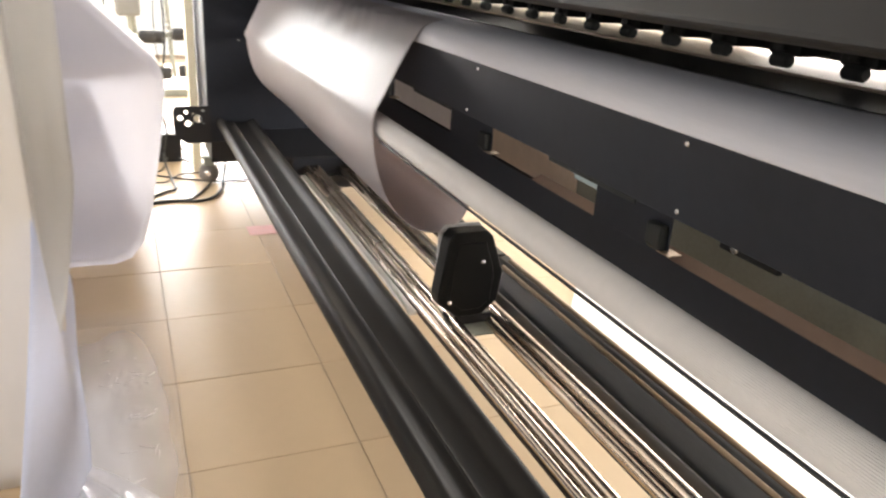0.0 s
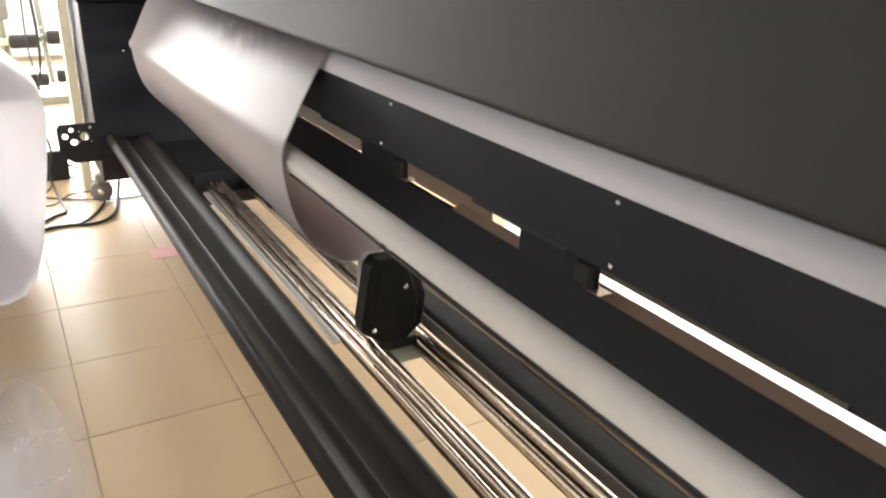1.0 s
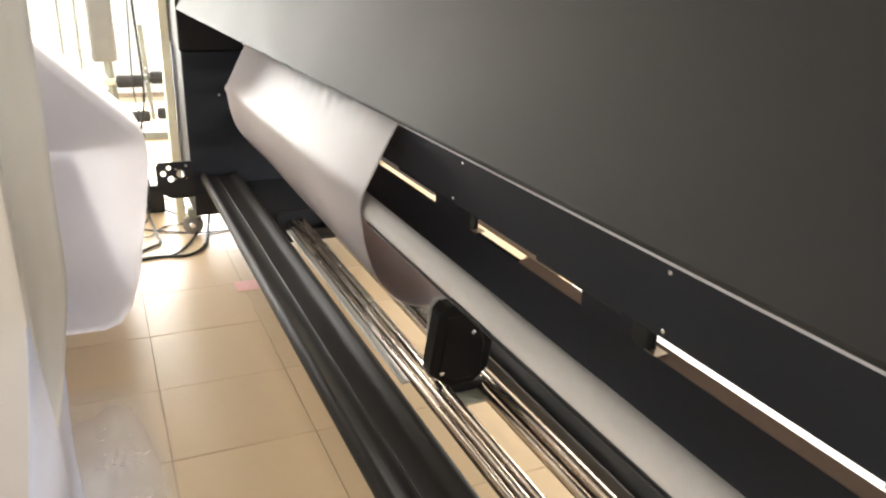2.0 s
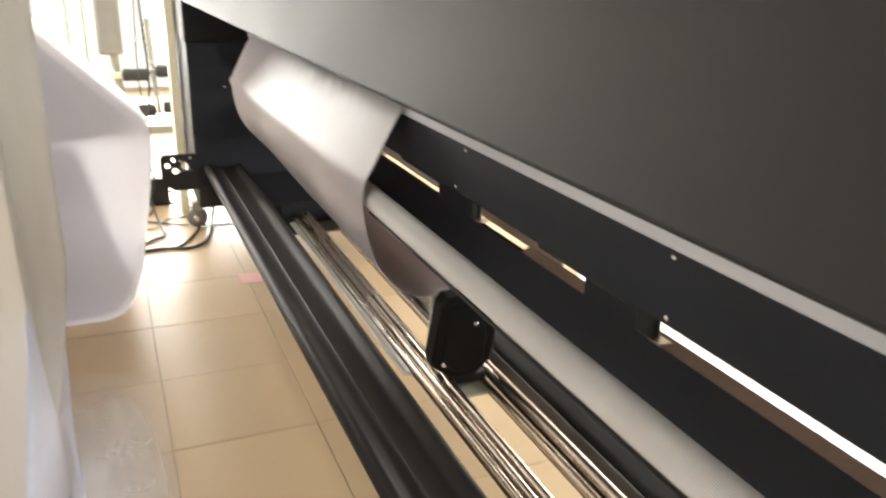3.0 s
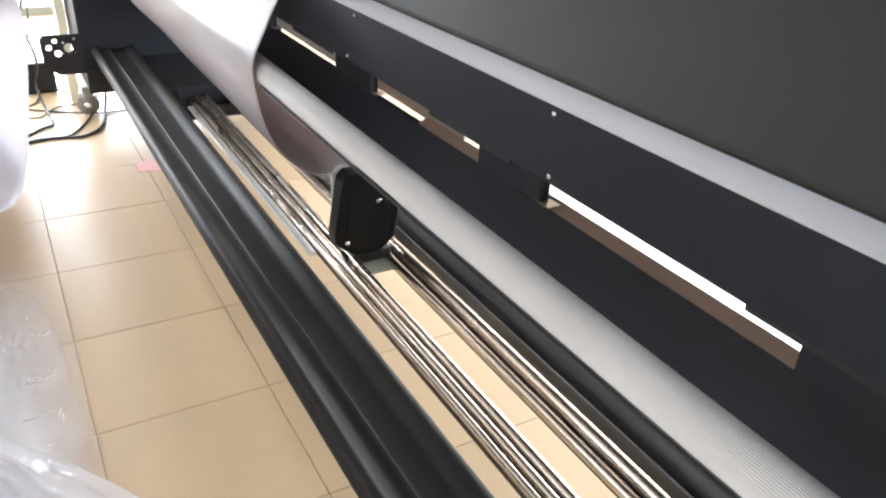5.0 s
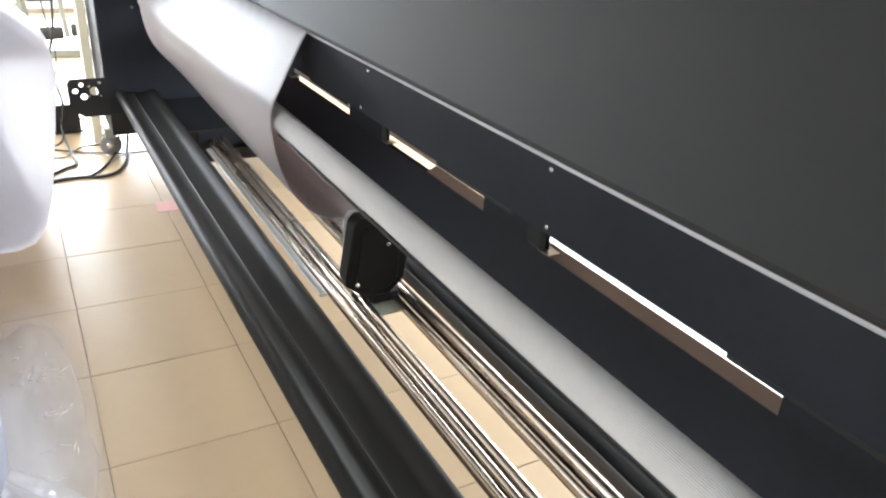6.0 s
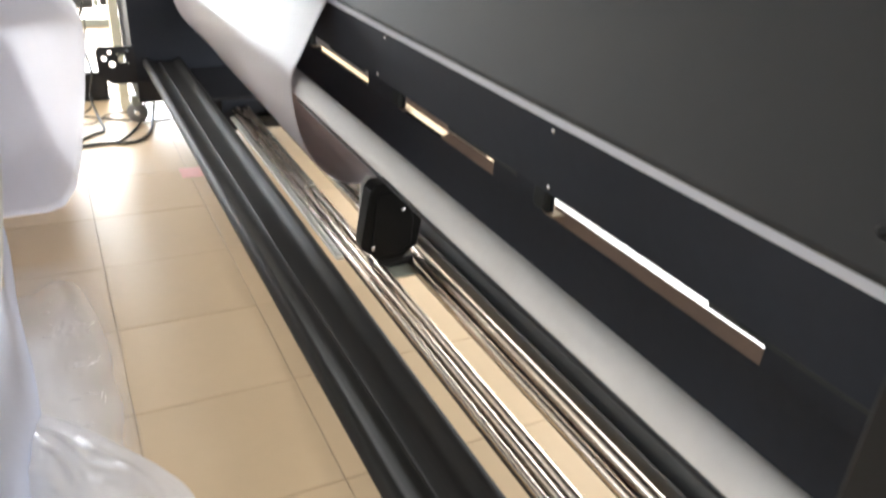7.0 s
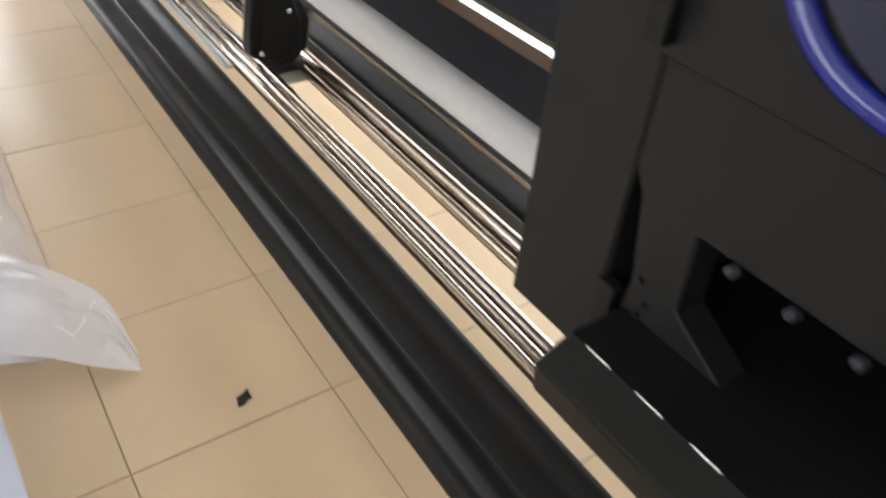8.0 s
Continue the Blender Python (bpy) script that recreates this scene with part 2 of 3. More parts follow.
def tube(points, r, sides=10, cap=True):
    """A round tube along 3D points."""
    pts = [Vector(p) for p in points]
    bm = bmesh.new()
    rings = []
    up = Vector((0, 0, 1))
    for i, p in enumerate(pts):
        d = (pts[min(i + 1, len(pts) - 1)] - pts[max(i - 1, 0)]).normalized()
        u = d.cross(up if abs(d.z) < 0.95 else Vector((1, 0, 0))).normalized()
        w = u.cross(d).normalized()
        rr = r[i] if isinstance(r, (list, tuple)) else r
        rings.append([bm.verts.new(p + (u * math.cos(a) + w * math.sin(a)) * rr) for a in (2 * math.pi * k / sides for k in range(sides))])
    for a, c in zip(rings, rings[1:]):
        for k in range(sides):
            bm.faces.new((a[k], a[(k + 1) % sides], c[(k + 1) % sides], c[k]))
    if cap:
        bm.faces.new(rings[0])
        bm.faces.new(rings[-1])
    return bm


def disc(centre, axis, r, thick, sides=20, b=0.0):
    """A round plate or knob across the axis."""
    a = Vector(axis).normalized()
    c = Vector(centre)
    if b:
        return tube([c - a * thick / 2, c - a * (thick / 2 - b), c + a * (thick / 2 - b), c + a * thick / 2], [r - b, r, r, r - b], sides)
    return tube([c - a * thick / 2, c + a * thick / 2], r, sides)


def arc(cx, cz, r, a0, a1, n):
    return [(cx + r * math.cos(radians(a0 + (a1 - a0) * k / n)), cz + r * math.sin(radians(a0 + (a1 - a0) * k / n))) for k in range(n + 1)]


# ---- room ----
X0, X1, YN, YF, HT = -2.8, 3.6, -5.2, 6.2, 2.9
NEAR, FAR = -2.64, 1.5


def build_room():
    f = finish("floor", box(X0, X1, YN, YF + 0.9, -0.12, -0.004), GROUT)
    tagged(f, "beige glazed ceramic floor tiles with thin dark joints", "floor", kind="structure")
    finish("ceiling", box(X0, X1, YN, YF, HT, HT + 0.12), CEIL)
    tagged(bpy.data.objects["ceiling"], "plain white painted ceiling", "ceiling", kind="structure")

    def wall(name, pieces, label):
        e = empty(name, (0, 0, 0), label, "wall", kind="structure")
        for p in pieces:
            part("wall_section", box(*p), WALL, e)
        return e
    wall("wall_south", [(X0, X1, YN - 0.15, YN, 0, HT)], "plain cream painted wall closing the room")
    wall("wall_west", [(X0 - 0.15, X0, YN, YF, 0, 1.0), (X0 - 0.15, X0, YN, YF, 2.5, HT), (X0 - 0.15, X0, YN, -4.4, 1.0, 2.5), (X0 - 0.15, X0, -2.0, 0.4, 1.0, 2.5), (X0 - 0.15, X0, 3.4, YF, 1.0, 2.5)], "cream painted wall with two wide window openings")
    wall("wall_east", [(X1, X1 + 0.15, YN, YF, 0, 0.5), (X1, X1 + 0.15, YN, YF, 2.2, HT), (X1, X1 + 0.15, YN, -3.0, 0.5, 2.2), (X1, X1 + 0.15, 1.2, YF, 0.5, 2.2)], "cream painted wall with a wide low window opening")
    wall("wall_north", [(X0, -1.7, YF, YF + 0.15, 0, HT), (1.9, X1, YF, YF + 0.15, 0, HT), (-1.7, 1.9, YF, YF + 0.15, 2.6, HT)], "cream painted wall round a bright full-height opening")


build_room()


def build_backdrops():
    """Bright sky outside the openings."""
    m = bpy.data.materials.new("bright_overcast_sky")
    m.use_nodes = True
    nt = m.node_tree
    em = nt.nodes.new("ShaderNodeEmission")
    em.inputs["Color"].default_value, em.inputs["Strength"].default_value = (1.0, 0.975, 0.92, 1), 1.25
    nt.links.new(em.outputs[0], nt.nodes["Material Output"].inputs["Surface"])
    for p in ((-3.2, 3.4, 7.15, 7.2, -0.2, 3.6), (4.2, 4.25, -4.2, 2.6, -0.2, 3.4), (-3.6, -3.55, -0.6, 4.4, 0.2, 3.4), (-3.6, -3.55, -5.0, -1.4, 0.2, 3.4)):
        ob = finish("backdrop", box(*p), m)
        tagged(ob, "bright overcast daylight outside the opening", "backdrop", kind="structure")


build_backdrops()


# ---- printer ----
def screw(parent, place, axis, r=0.0045, name="screw"):
    part(name, disc(place, axis, r, 0.006, 10, 0.0015), SCREW, parent, smooth=False)


def build_printer():
    pr = empty("wide_format_printer", (0.7, -0.5, 0.0), "long black wide-format printer with a dark hood and grey platen", "printer")

    # hood over the platen
    hood = [(0.318, 1.2240), (0.328, 1.2180), (0.344, 1.2180), (0.95, 1.262), (1.5, 1.262), (1.5, 1.72), (0.82, 1.74), (0.60, 1.70), (0.51, 1.60)]
    hd = part("hood", prism_y(hood, NEAR + 0.02, FAR + 0.5, 0.004, 2), HOODM, pr, "charcoal cover with a straight lower edge")
    part("bolt", disc((0.327, -2.535, 1.2470), (-0.9, 0, 0.4), 0.0042, 0.009, 12, 0.0015), GLOSSBLACK, hd)

    # platen: curved grey front, black bed
    ap = smooth_path([(0.634, 1.053), (0.640, 1.076), (0.658, 1.096), (0.690, 1.1075), (0.748, 1.113)], 5)
    part("platen_front", strip_y(ap, NEAR, FAR, 0.006), APRON, pr, "grey anodised curved front of the platen", smooth=True)
    # Thin pale line where the platen front meets the bed.
    part("edge_line", box(0.7485, 0.7520, NEAR, FAR, 1.1095, 1.1150, 0.0008, 1), ALU, pr, "thin pale line along the platen edge")
    part("platen_bed", box(0.7525, 1.25, NEAR, FAR, 1.065, 1.1065, 0.003), BLACK, pr, "black platen bed")
    for k in range(26):
        y = -2.507 + k * 0.15
        u = part("pinch_roller", box(0.985, 1.06, y - 0.036, y + 0.036, 1.134, 1.216, 0.006), GLOSSBLACK, pr, "black pinch roller arm")
        part("wheel", disc((0.985, y, 1.1265), (0, 1, 0), 0.0125, 0.040, 14, 0.003), DARK, u)
        part("lever", prism_x([(y - 0.012, 1.20), (y + 0.012, 1.20), (y + 0.009, 1.142), (y - 0.009, 1.142)], 0.972, 0.984, 0.002, 1), GLOSSBLACK, u)

    part("gantry_beam", box(1.065, 1.22, NEAR, FAR, 1.1300, 1.262, 0.003), BLACK, pr)
    # Bed's rear, made pale to carry the light pools between the wheels.
    part("bed_rear", box(0.958, 1.25, NEAR, FAR, 1.107, 1.1125, 0.002), BEDMETAL, pr, "rear of the bed, pale bronze for the light pools on it")

    # sloping front panel with tabs down to the lower panel
    fp = [(0.6335, 1.0525), (0.6365, 1.0525), (0.6595, 0.9250), (0.6560, 0.9240)]
    panel = part("front_panel", prism_y(fp, NEAR, FAR, 0.001, 1), PANEL, pr, "black sheet panel leaning back below the platen")
    gaps = [(-2.165, -1.632), (-1.397, -0.912), (-0.640, -0.13), (0.14, 0.65), (0.92, 1.40)]
    edges = [NEAR] + [v for g in gaps for v in g] + [FAR]
    for a, c in zip(edges[::2], edges[1::2]):
        part("panel_tab", box(0.7910, 0.7935, a, c, 0.7882, 0.940), PANEL, pr)
        if a > NEAR:
            br = part("bracket", prism_y([(0.772, 0.846), (0.7906, 0.846), (0.7906, 0.797), (0.782, 0.795), (0.772, 0.806)], a + 0.004, a + 0.045, 0.004), DARK, pr)
            part("hook", box(0.776, 0.806, a - 0.022, a + 0.012, 0.7985, 0.8005, 0.0006, 1), BRONZE, br)
    for a, c in gaps:
        part("slot_head", box(0.7910, 0.7935, a + 0.0002, c - 0.0002, 0.884, 0.940), PANEL, pr)
    for k in range(5):
        y = -2.163 + 0.74 * k
        lip = prism_y([(0.6562, 0.9238), (0.6594, 0.9248), (0.6612, 0.9163), (0.6580, 0.9158)], max(NEAR, y - 0.27), y, 0.0006, 1)
        # Darker than the panel: the downward edge's shade is put into its colour.
        part("panel_lip", lip, DARK, pr)
    clip = part("slot_clip", box(0.803, 0.815, -1.860, -1.735, 0.846, 0.858, 0.003), GLOSSBLACK, pr, "black cable clip with a bright screw")
    part("screw", disc((0.803, -1.770, 0.855), (1, 0, 0.3), 0.008, 0.006, 12, 0.002), SCREW, clip)
    for k in range(-1, 5):
        for y, x, z in ((-1.815 + 0.682 * k, 0.6360, 1.0415), (-1.798 + 0.745 * k, 0.6535, 0.9380)):
            if NEAR < y < FAR - 0.05:
                screw(panel, (x, y, z), (-0.98, 0, -0.18))

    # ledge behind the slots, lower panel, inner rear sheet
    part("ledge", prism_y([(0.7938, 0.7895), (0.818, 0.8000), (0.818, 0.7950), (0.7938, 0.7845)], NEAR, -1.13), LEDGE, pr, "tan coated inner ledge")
    # The ledge's shaded far length, darkened by its colour.
    part("far_shaded_ledge", prism_y([(0.7938, 0.7895), (0.801, 0.7915), (0.801, 0.7870), (0.7938, 0.7845)], -1.1298, FAR), SHADEDLEDGE, pr)
    part("lower_panel", prism_y([(0.7910, 0.788), (0.7935, 0.788), (0.800, 0.63), (0.797, 0.63)], NEAR, FAR), PANEL, pr, "black lower sheet panel")
    part("rear_tray", box(1.10, 1.14, NEAR, FAR, 0.640, 0.745, 0.002), STEEL, pr, "grey-green inner rear tray")
    # Two added panels: they hide bright floor, their colours stand for it in shade.
    part("slot_shade_panel", box(1.090, 1.097, -0.86, 0.05, 0.605, 0.752, 0.002), INNER, pr, "beige panel added to stand for shaded floor behind the slots")
    part("slot_shade_panel", box(1.090, 1.097, 0.053, FAR, 0.60, 0.752, 0.002), GREYINNER, pr, "light grey panel added to hide the bright floor behind the slots")
    part("sensor_tab", prism_y([(0.800, 0.851), (0.812, 0.851), (0.818, 0.836), (0.804, 0.836)], -1.380, -1.292, 0.002, 1), PALEBLUE, pr, "pale blue sensor tab")
    part("cross_member", box(1.00, 1.06, -0.545, FAR, 0.25, 0.352, 0.003), BLACK, pr)

    # far end cabinet
    cb = part("end_cabinet", box(0.325, 1.35, FAR, FAR + 0.55, 0.27, 1.02, 0.006), PANEL, pr, "black steel end cabinet")
    part("upper_cabinet", box(0.318, 1.35, FAR + 0.004, FAR + 0.55, 1.024, 1.62, 0.008), HOODM, pr)
    part("foot_box", box(0.335, 1.1, FAR + 0.03, FAR + 0.4, 0.15, 0.268, 0.004), BLACK, pr)
    screw(cb, (0.50, FAR - 0.002, 0.80), (0, 1, 0), 0.004)
    bp = bmesh.new()
    outline = [(0.150, 0.445), (0.165, 0.465), (0.335, 0.465), (0.335, 0.27), (0.215, 0.27), (0.165, 0.305), (0.152, 0.33)]
    holes = [(0.185, 0.405, 0.014), (0.215, 0.435, 0.011), (0.222, 0.375, 0.016), (0.272, 0.40, 0.021), (0.30, 0.442, 0.007), (0.25, 0.425, 0.005), (0.245, 0.375, 0.004), (0.30, 0.375, 0.004)]
    loops = []
    for ring in [outline] + [arc(hx, hz, hr, 0, 337.5, 15) for hx, hz, hr in holes]:
        vs = [bp.verts.new((x, FAR - 0.012, z)) for x, z in ring]
        loops += [bp.edges.new((vs[i], vs[(i + 1) % len(vs)])) for i in range(len(vs))]
    bmesh.ops.triangle_fill(bp, edges=loops, use_beauty=True)
    ext = bmesh.ops.extrude_face_region(bp, geom=bp.faces[:])
    for v in ext["geom"]:
        if isinstance(v, bmesh.types.BMVert):
            v.co.y += 0.006
    part("bracket_plate", bp, BLACK, pr, "black bracket plate with round cut-outs")
    for x, y in ((0.36, 1.68), (1.22, 1.9), (0.45, -3.0), (1.0, -3.0)):
        cs = part("caster_wheel", disc((x - 0.03, y, 0.056), (0.25, 1, 0), 0.056, 0.038, 24, 0.008), RUBBER, pr, "grey rubber caster wheel", smooth=True)
        part("hub", disc((x - 0.034, y - 0.020, 0.056), (0.25, 1, 0), 0.016, 0.012, 14, 0.003), SCREW, cs)
        part("fork", box(x - 0.055, x + 0.0, y - 0.03, y + 0.03, 0.098, 0.152, 0.006), STEEL, cs)

    # near end: lower pillar
    part("near_pillar", box(0.62, 1.35, -3.25, NEAR - 0.10, 0.15, 1.02, 0.006), BLACK, pr)
    part("near_foot", box(0.62, 1.1, -3.2, -2.8, 0.09, 0.149, 0.004), BLACK, pr)

    # grey roller with lengthwise flutes
    n = 120
    bm = bmesh.new()
    rings = []
    for y in (NEAR - 0.1, FAR - 0.02):
        rings.append([bm.verts.new((0.553 + (0.0285 + (0.0007 if k % 2 else 0)) * math.cos(2 * math.pi * k / n), y, 0.834 + (0.0285 + (0.0007 if k % 2 else 0)) * math.sin(2 * math.pi * k / n))) for k in range(n)])
    for k in range(n):
        bm.faces.new((rings[0][k], rings[0][(k + 1) % n], rings[1][(k + 1) % n], rings[1][k]))
    bm.faces.new(rings[0])
    bm.faces.new(rings[1])
    part("feed_roller", bm, ROLLER, pr, "grey fluted feed roller")
    part("scraper_wire", tube([(0.5275, NEAR - 0.1, 0.8105), (0.5275, -0.8, 0.8105)], 0.003, 8), BLACK, pr)



build_printer()


def build_end_unit():
    """The control head at the near end: faces the aisle."""
    e = empty("printer_end_unit", (0.25, -2.9, 0.0), "dark grey printer end unit with blue ringed dial, black tray", "control unit")
    part("corner_panel", box(0.18, 0.299, -2.7025, -2.640, 1.072, 1.95, 0.0015, 1), UNIT, e, "flat charcoal corner panel")
    part("back_body", box(0.30, 1.0, -3.4, -2.703, 1.05, 1.95, 0.004), DARK, e)
    face = [(-2.7135, 1.105), (-2.7165, 1.135), (-2.709, 1.18), (-2.7027, 1.19), (-2.7027, 1.95), (-3.35, 1.95), (-3.35, 1.185), (-2.742, 1.178), (-2.744, 1.137), (-2.80, 1.105)]
    part("face_panel", prism_x(face, 0.181, 0.20, 0.001, 1), UNIT, e, "charcoal face panel with a wedge-shaped cut-out")
    part("upper_bezel", prism_x([(-2.698, 1.243), (-2.702, 1.95), (-3.3, 1.95), (-3.3, 1.236)], 0.176, 0.1805, 0.001, 1), UNIT, e)
    part("latch", box(0.168, 0.176, -2.709, -2.698, 1.249, 1.30, 0.001), GLOSSBLACK, e)
    part("latch", box(0.176, 0.184, -2.713, -2.701, 1.094, 1.128, 0.001), GLOSSBLACK, e)
    for k in range(5):
        part("knob", disc((0.176, -2.764 - 0.0275 * k, 1.1785), (1, 0, 0), 0.0026, 0.006, 14, 0.001), PANEL, e, "small dark grey knob", smooth=True)
    for y, z in ((-2.728, 1.129), (-2.725, 1.121), (-2.722, 1.140), (-2.705, 1.091)):
        part("rivet", disc((0.180, y, z), (1, 0, 0), 0.0016, 0.003, 8, 0.0004), GLOSSBLACK, e)
    # blue ring
    c = Vector((0.174, -2.8125, 1.3345))
    bm = bmesh.new()
    rings = []
    for i in range(64):
        a = 2 * math.pi * i / 64
        sy = abs(math.cos(a)) ** 0.8 * math.copysign(0.074, math.cos(a))
        sz = abs(math.sin(a)) ** 0.8 * math.copysign(0.076, math.sin(a))
        d = Vector((0, sy, sz)).normalized()
        p = c + Vector((0, sy, sz))
        rings.append([bm.verts.new(p + d * 0.0048 * math.cos(q) + Vector((-0.005 * math.sin(q), 0, 0))) for q in (2 * math.pi * k / 10 for k in range(10))])
    for i in range(64):
        for k in range(10):
            bm.faces.new((rings[i][k], rings[i][(k + 1) % 10], rings[(i + 1) % 64][(k + 1) % 10], rings[(i + 1) % 64][k]))
    dial = part("dial_ring", bm, BLUE, e, "glossy blue plastic ring", smooth=True)
    part("dial_face", disc((0.177, c.y, c.z), (1, 0, 0), 0.073, 0.005, 48), NAVY, dial, "dark blue dial face")
    # tray below
    part("tray", prism_y([(0.130, 1.090), (0.128, 1.109), (0.1475, 1.119), (0.295, 1.119), (0.295, 1.078), (0.145, 1.082)], -3.3, -2.716, 0.002, 2), GLOSSBLACK, e, "black plastic tray")
    # Hair-thin bright dashes imitate highlights on the tray's edge.
    for k in range(3):
        part("edge_highlight", tube([(0.1475, -2.728 - 0.031 * k, 1.119), (0.1475, -2.743 - 0.031 * k, 1.119)], 0.00055, 8), SCREW, e)
    e.location += Vector((0, 0.007, -0.011))


build_end_unit()


# ---- film web hanging from the printer ----
def build_web():
    prof = smooth_path([(0.69, 1.112), (0.655, 1.102), (0.626, 1.080), (0.582, 1.005), (0.544, 0.930), (0.518, 0.878), (0.514, 0.83), (0.526, 0.745), (0.552, 0.665), (0.597, 0.600), (0.655, 0.556), (0.715, 0.546), (0.765, 0.566), (0.790, 0.60), (0.800, 0.635)], 6)

    def wave(s, y):
        low = max(0.0, min(1.0, (s - 0.3) * 3))
        q = noise.noise(Vector((s * 2.0, y * 1.3, 3.1)))
        top = math.exp(-((s - 0.15) / 0.07) ** 2) * math.exp(-((y + 0.1) / 0.5) ** 2)
        pleat = math.sin(y * 60 + s * 45 + 5 * noise.noise(Vector((y * 3, s * 6, 1.0))))
        return 0.010 * q * low + 0.0016 * top * pleat + 0.002 * top * math.sin(y * 23 - s * 30)
    ob = finish("film_web", strip_y(prof, -0.79, 1.34, 0.0006, 170, wave), PAPER, smooth=True)
    tagged(ob, "white glossy film hanging in a loose loop over the roller", "film sheet")


build_web()


# ---- take-up unit ----
def build_takeup():
    e = empty("take_up_beam", (0.48, -0.5, 0.0), "black ribbed aluminium take-up beam running along the printer", "beam")
    top = smooth_path([(0.378, 0.345), (0.369, 0.372), (0.376, 0.394), (0.392, 0.399), (0.408, 0.389), (0.428, 0.380), (0.447, 0.380), (0.453, 0.3835), (0.459, 0.380), (0.490, 0.376), (0.516, 0.376), (0.534, 0.386), (0.550, 0.392), (0.564, 0.388), (0.574, 0.374), (0.577, 0.350)], 5)
    prof = [(0.410, 0.30)] + [(p[0], p[1]) for p in top] + [(0.577, 0.30)]
    part("beam_profile", prism_y(prof, -3.3, FAR - 0.004), BEAM, e, smooth=True)
    for y in (-3.1,):
        part("beam_foot", box(0.43, 0.55, y - 0.05, y + 0.05, 0.0, 0.299, 0.006), BLACK, e)

    r = empty("guide_rails", (0.8, -0.5, 0.0), "polished chrome guide rails of the take-up unit", "rails")
    for x, z, rad in ((0.697, 0.281, 0.0105), (0.722, 0.286, 0.0125), (0.752, 0.289, 0.0145), (0.868, 0.272, 0.014), (0.903, 0.288, 0.019)):
        part("rail", tube([(x, -2.9, z), (x, 0.862 if x < 0.8 else 0.879, z)], rad, 24), CHROME, r, smooth=True)
    part("rail_bed", box(0.692, 0.762, -2.9, 0.862, 0.2545, 0.266), BLACK, r)
    part("rail_bed", box(0.860, 0.918, -2.9, 0.862, 0.2545, 0.257), BLACK, r)
    part("flat_strip", box(0.662, 0.688, -0.715, 0.80, 0.256, 0.268, 0.003), STRIP, r, "pale aluminium flat strip")
    for y, x1 in ((-0.72, 0.945), (0.84, 1.06), (-2.85, 1.06)):
        part("cross_bar", box(0.735, x1, y - 0.03, y + 0.03, 0.225, 0.2535, 0.003), BLACK, r)
    for y in (-2.85,):
        for x in (0.98,):
            part("post", box(x - 0.02, x + 0.02, y - 0.02, y + 0.02, 0.0, 0.224, 0.002), BLACK, r)
    part("plate", box(0.765, 0.855, -0.90, -0.70, 0.262, 0.268, 0.002), STEEL, r, "grey plate between the rails")

    part("drive_housing", box(0.60, 1.25, 0.88, FAR - 0.006, 0.17, 0.335, 0.008), BLACK, r, "black drive housing")
    part("drive_cover", box(0.64, 0.98, 0.865, 0.879, 0.19, 0.325, 0.004), PANEL, r)

    ch = empty("rear_channel", (1.0, -1.5, 0.0), "dark grey folded sheet channel behind the chrome rails", "channel")
    for x, z in ((1.014, 0.340), (1.040, 0.3575)):
        part("bronze_rod", tube([(x, -2.9, z), (x, -0.62, z)], 0.0075, 12), BRONZE, ch, smooth=True)
    part("channel", prism_y([(0.945, 0.250), (0.945, 0.305), (0.951, 0.305), (0.951, 0.262), (0.985, 0.262), (1.035, 0.345), (1.06, 0.352), (1.06, 0.250)], -2.9, -0.55, 0.001, 1), CHANNEL, ch)

    b = empty("core_holder", (0.79, -0.80, 0.0), "black moulded core holder block standing on the chrome rails", "core holder")
    out = [(0.716, 0.535), (0.735, 0.556), (0.845, 0.556), (0.862, 0.54), (0.905, 0.43), (0.892, 0.34), (0.84, 0.30), (0.76, 0.298), (0.69, 0.345), (0.688, 0.37)]
    out = [(0.79 + (x - 0.79) * 0.91, z) for x, z in out]
    body = part("body", prism_y(out, -0.845, -0.785, 0.006, 3), GLOSSBLACK, b)
    part("face_plate", prism_y([(0.748, 0.525), (0.834, 0.525), (0.864, 0.43), (0.857, 0.348), (0.826, 0.322), (0.770, 0.322), (0.726, 0.355)], -0.849, -0.844, 0.002, 1), GLOSSBLACK, b)
    for x, z in ((0.827, 0.467), (0.731, 0.351)):
        part("screw", disc((x, -0.850, z), (0, 1, 0), 0.0065, 0.005, 12, 0.0015), SCREW, body)
    part("core_flange", prism_y([(0.782 + (x - 0.787) * 1.045, 0.43 + (z - 0.43) * 1.05) for x, z in out[:6]] + [(0.835, 0.36), (0.712, 0.36)], -0.784, -0.774, 0.003, 2), ROLLER, b, "pale grey plastic core flange")
    part("shoe", box(0.735, 0.875, -0.838, -0.792, 0.2695, 0.300, 0.004), BLACK, b)


build_takeup()


# ---- wrapped goods beside the aisle ----
def sheet(rows, thick=0.004):
    """A sheet from rows of points."""
    bm = bmesh.new()
    vs = [[bm.verts.new(p) for p in r] for r in rows]
    for a, c in zip(vs, vs[1:]):
        for i in range(len(a) - 1):
            bm.faces.new((a[i], a[i + 1], c[i + 1], c[i]))
    bmesh.ops.recalc_face_normals(bm, faces=bm.faces)
    bmesh.ops.solidify(bm, geom=bm.faces[:], thickness=thick)
    return bm


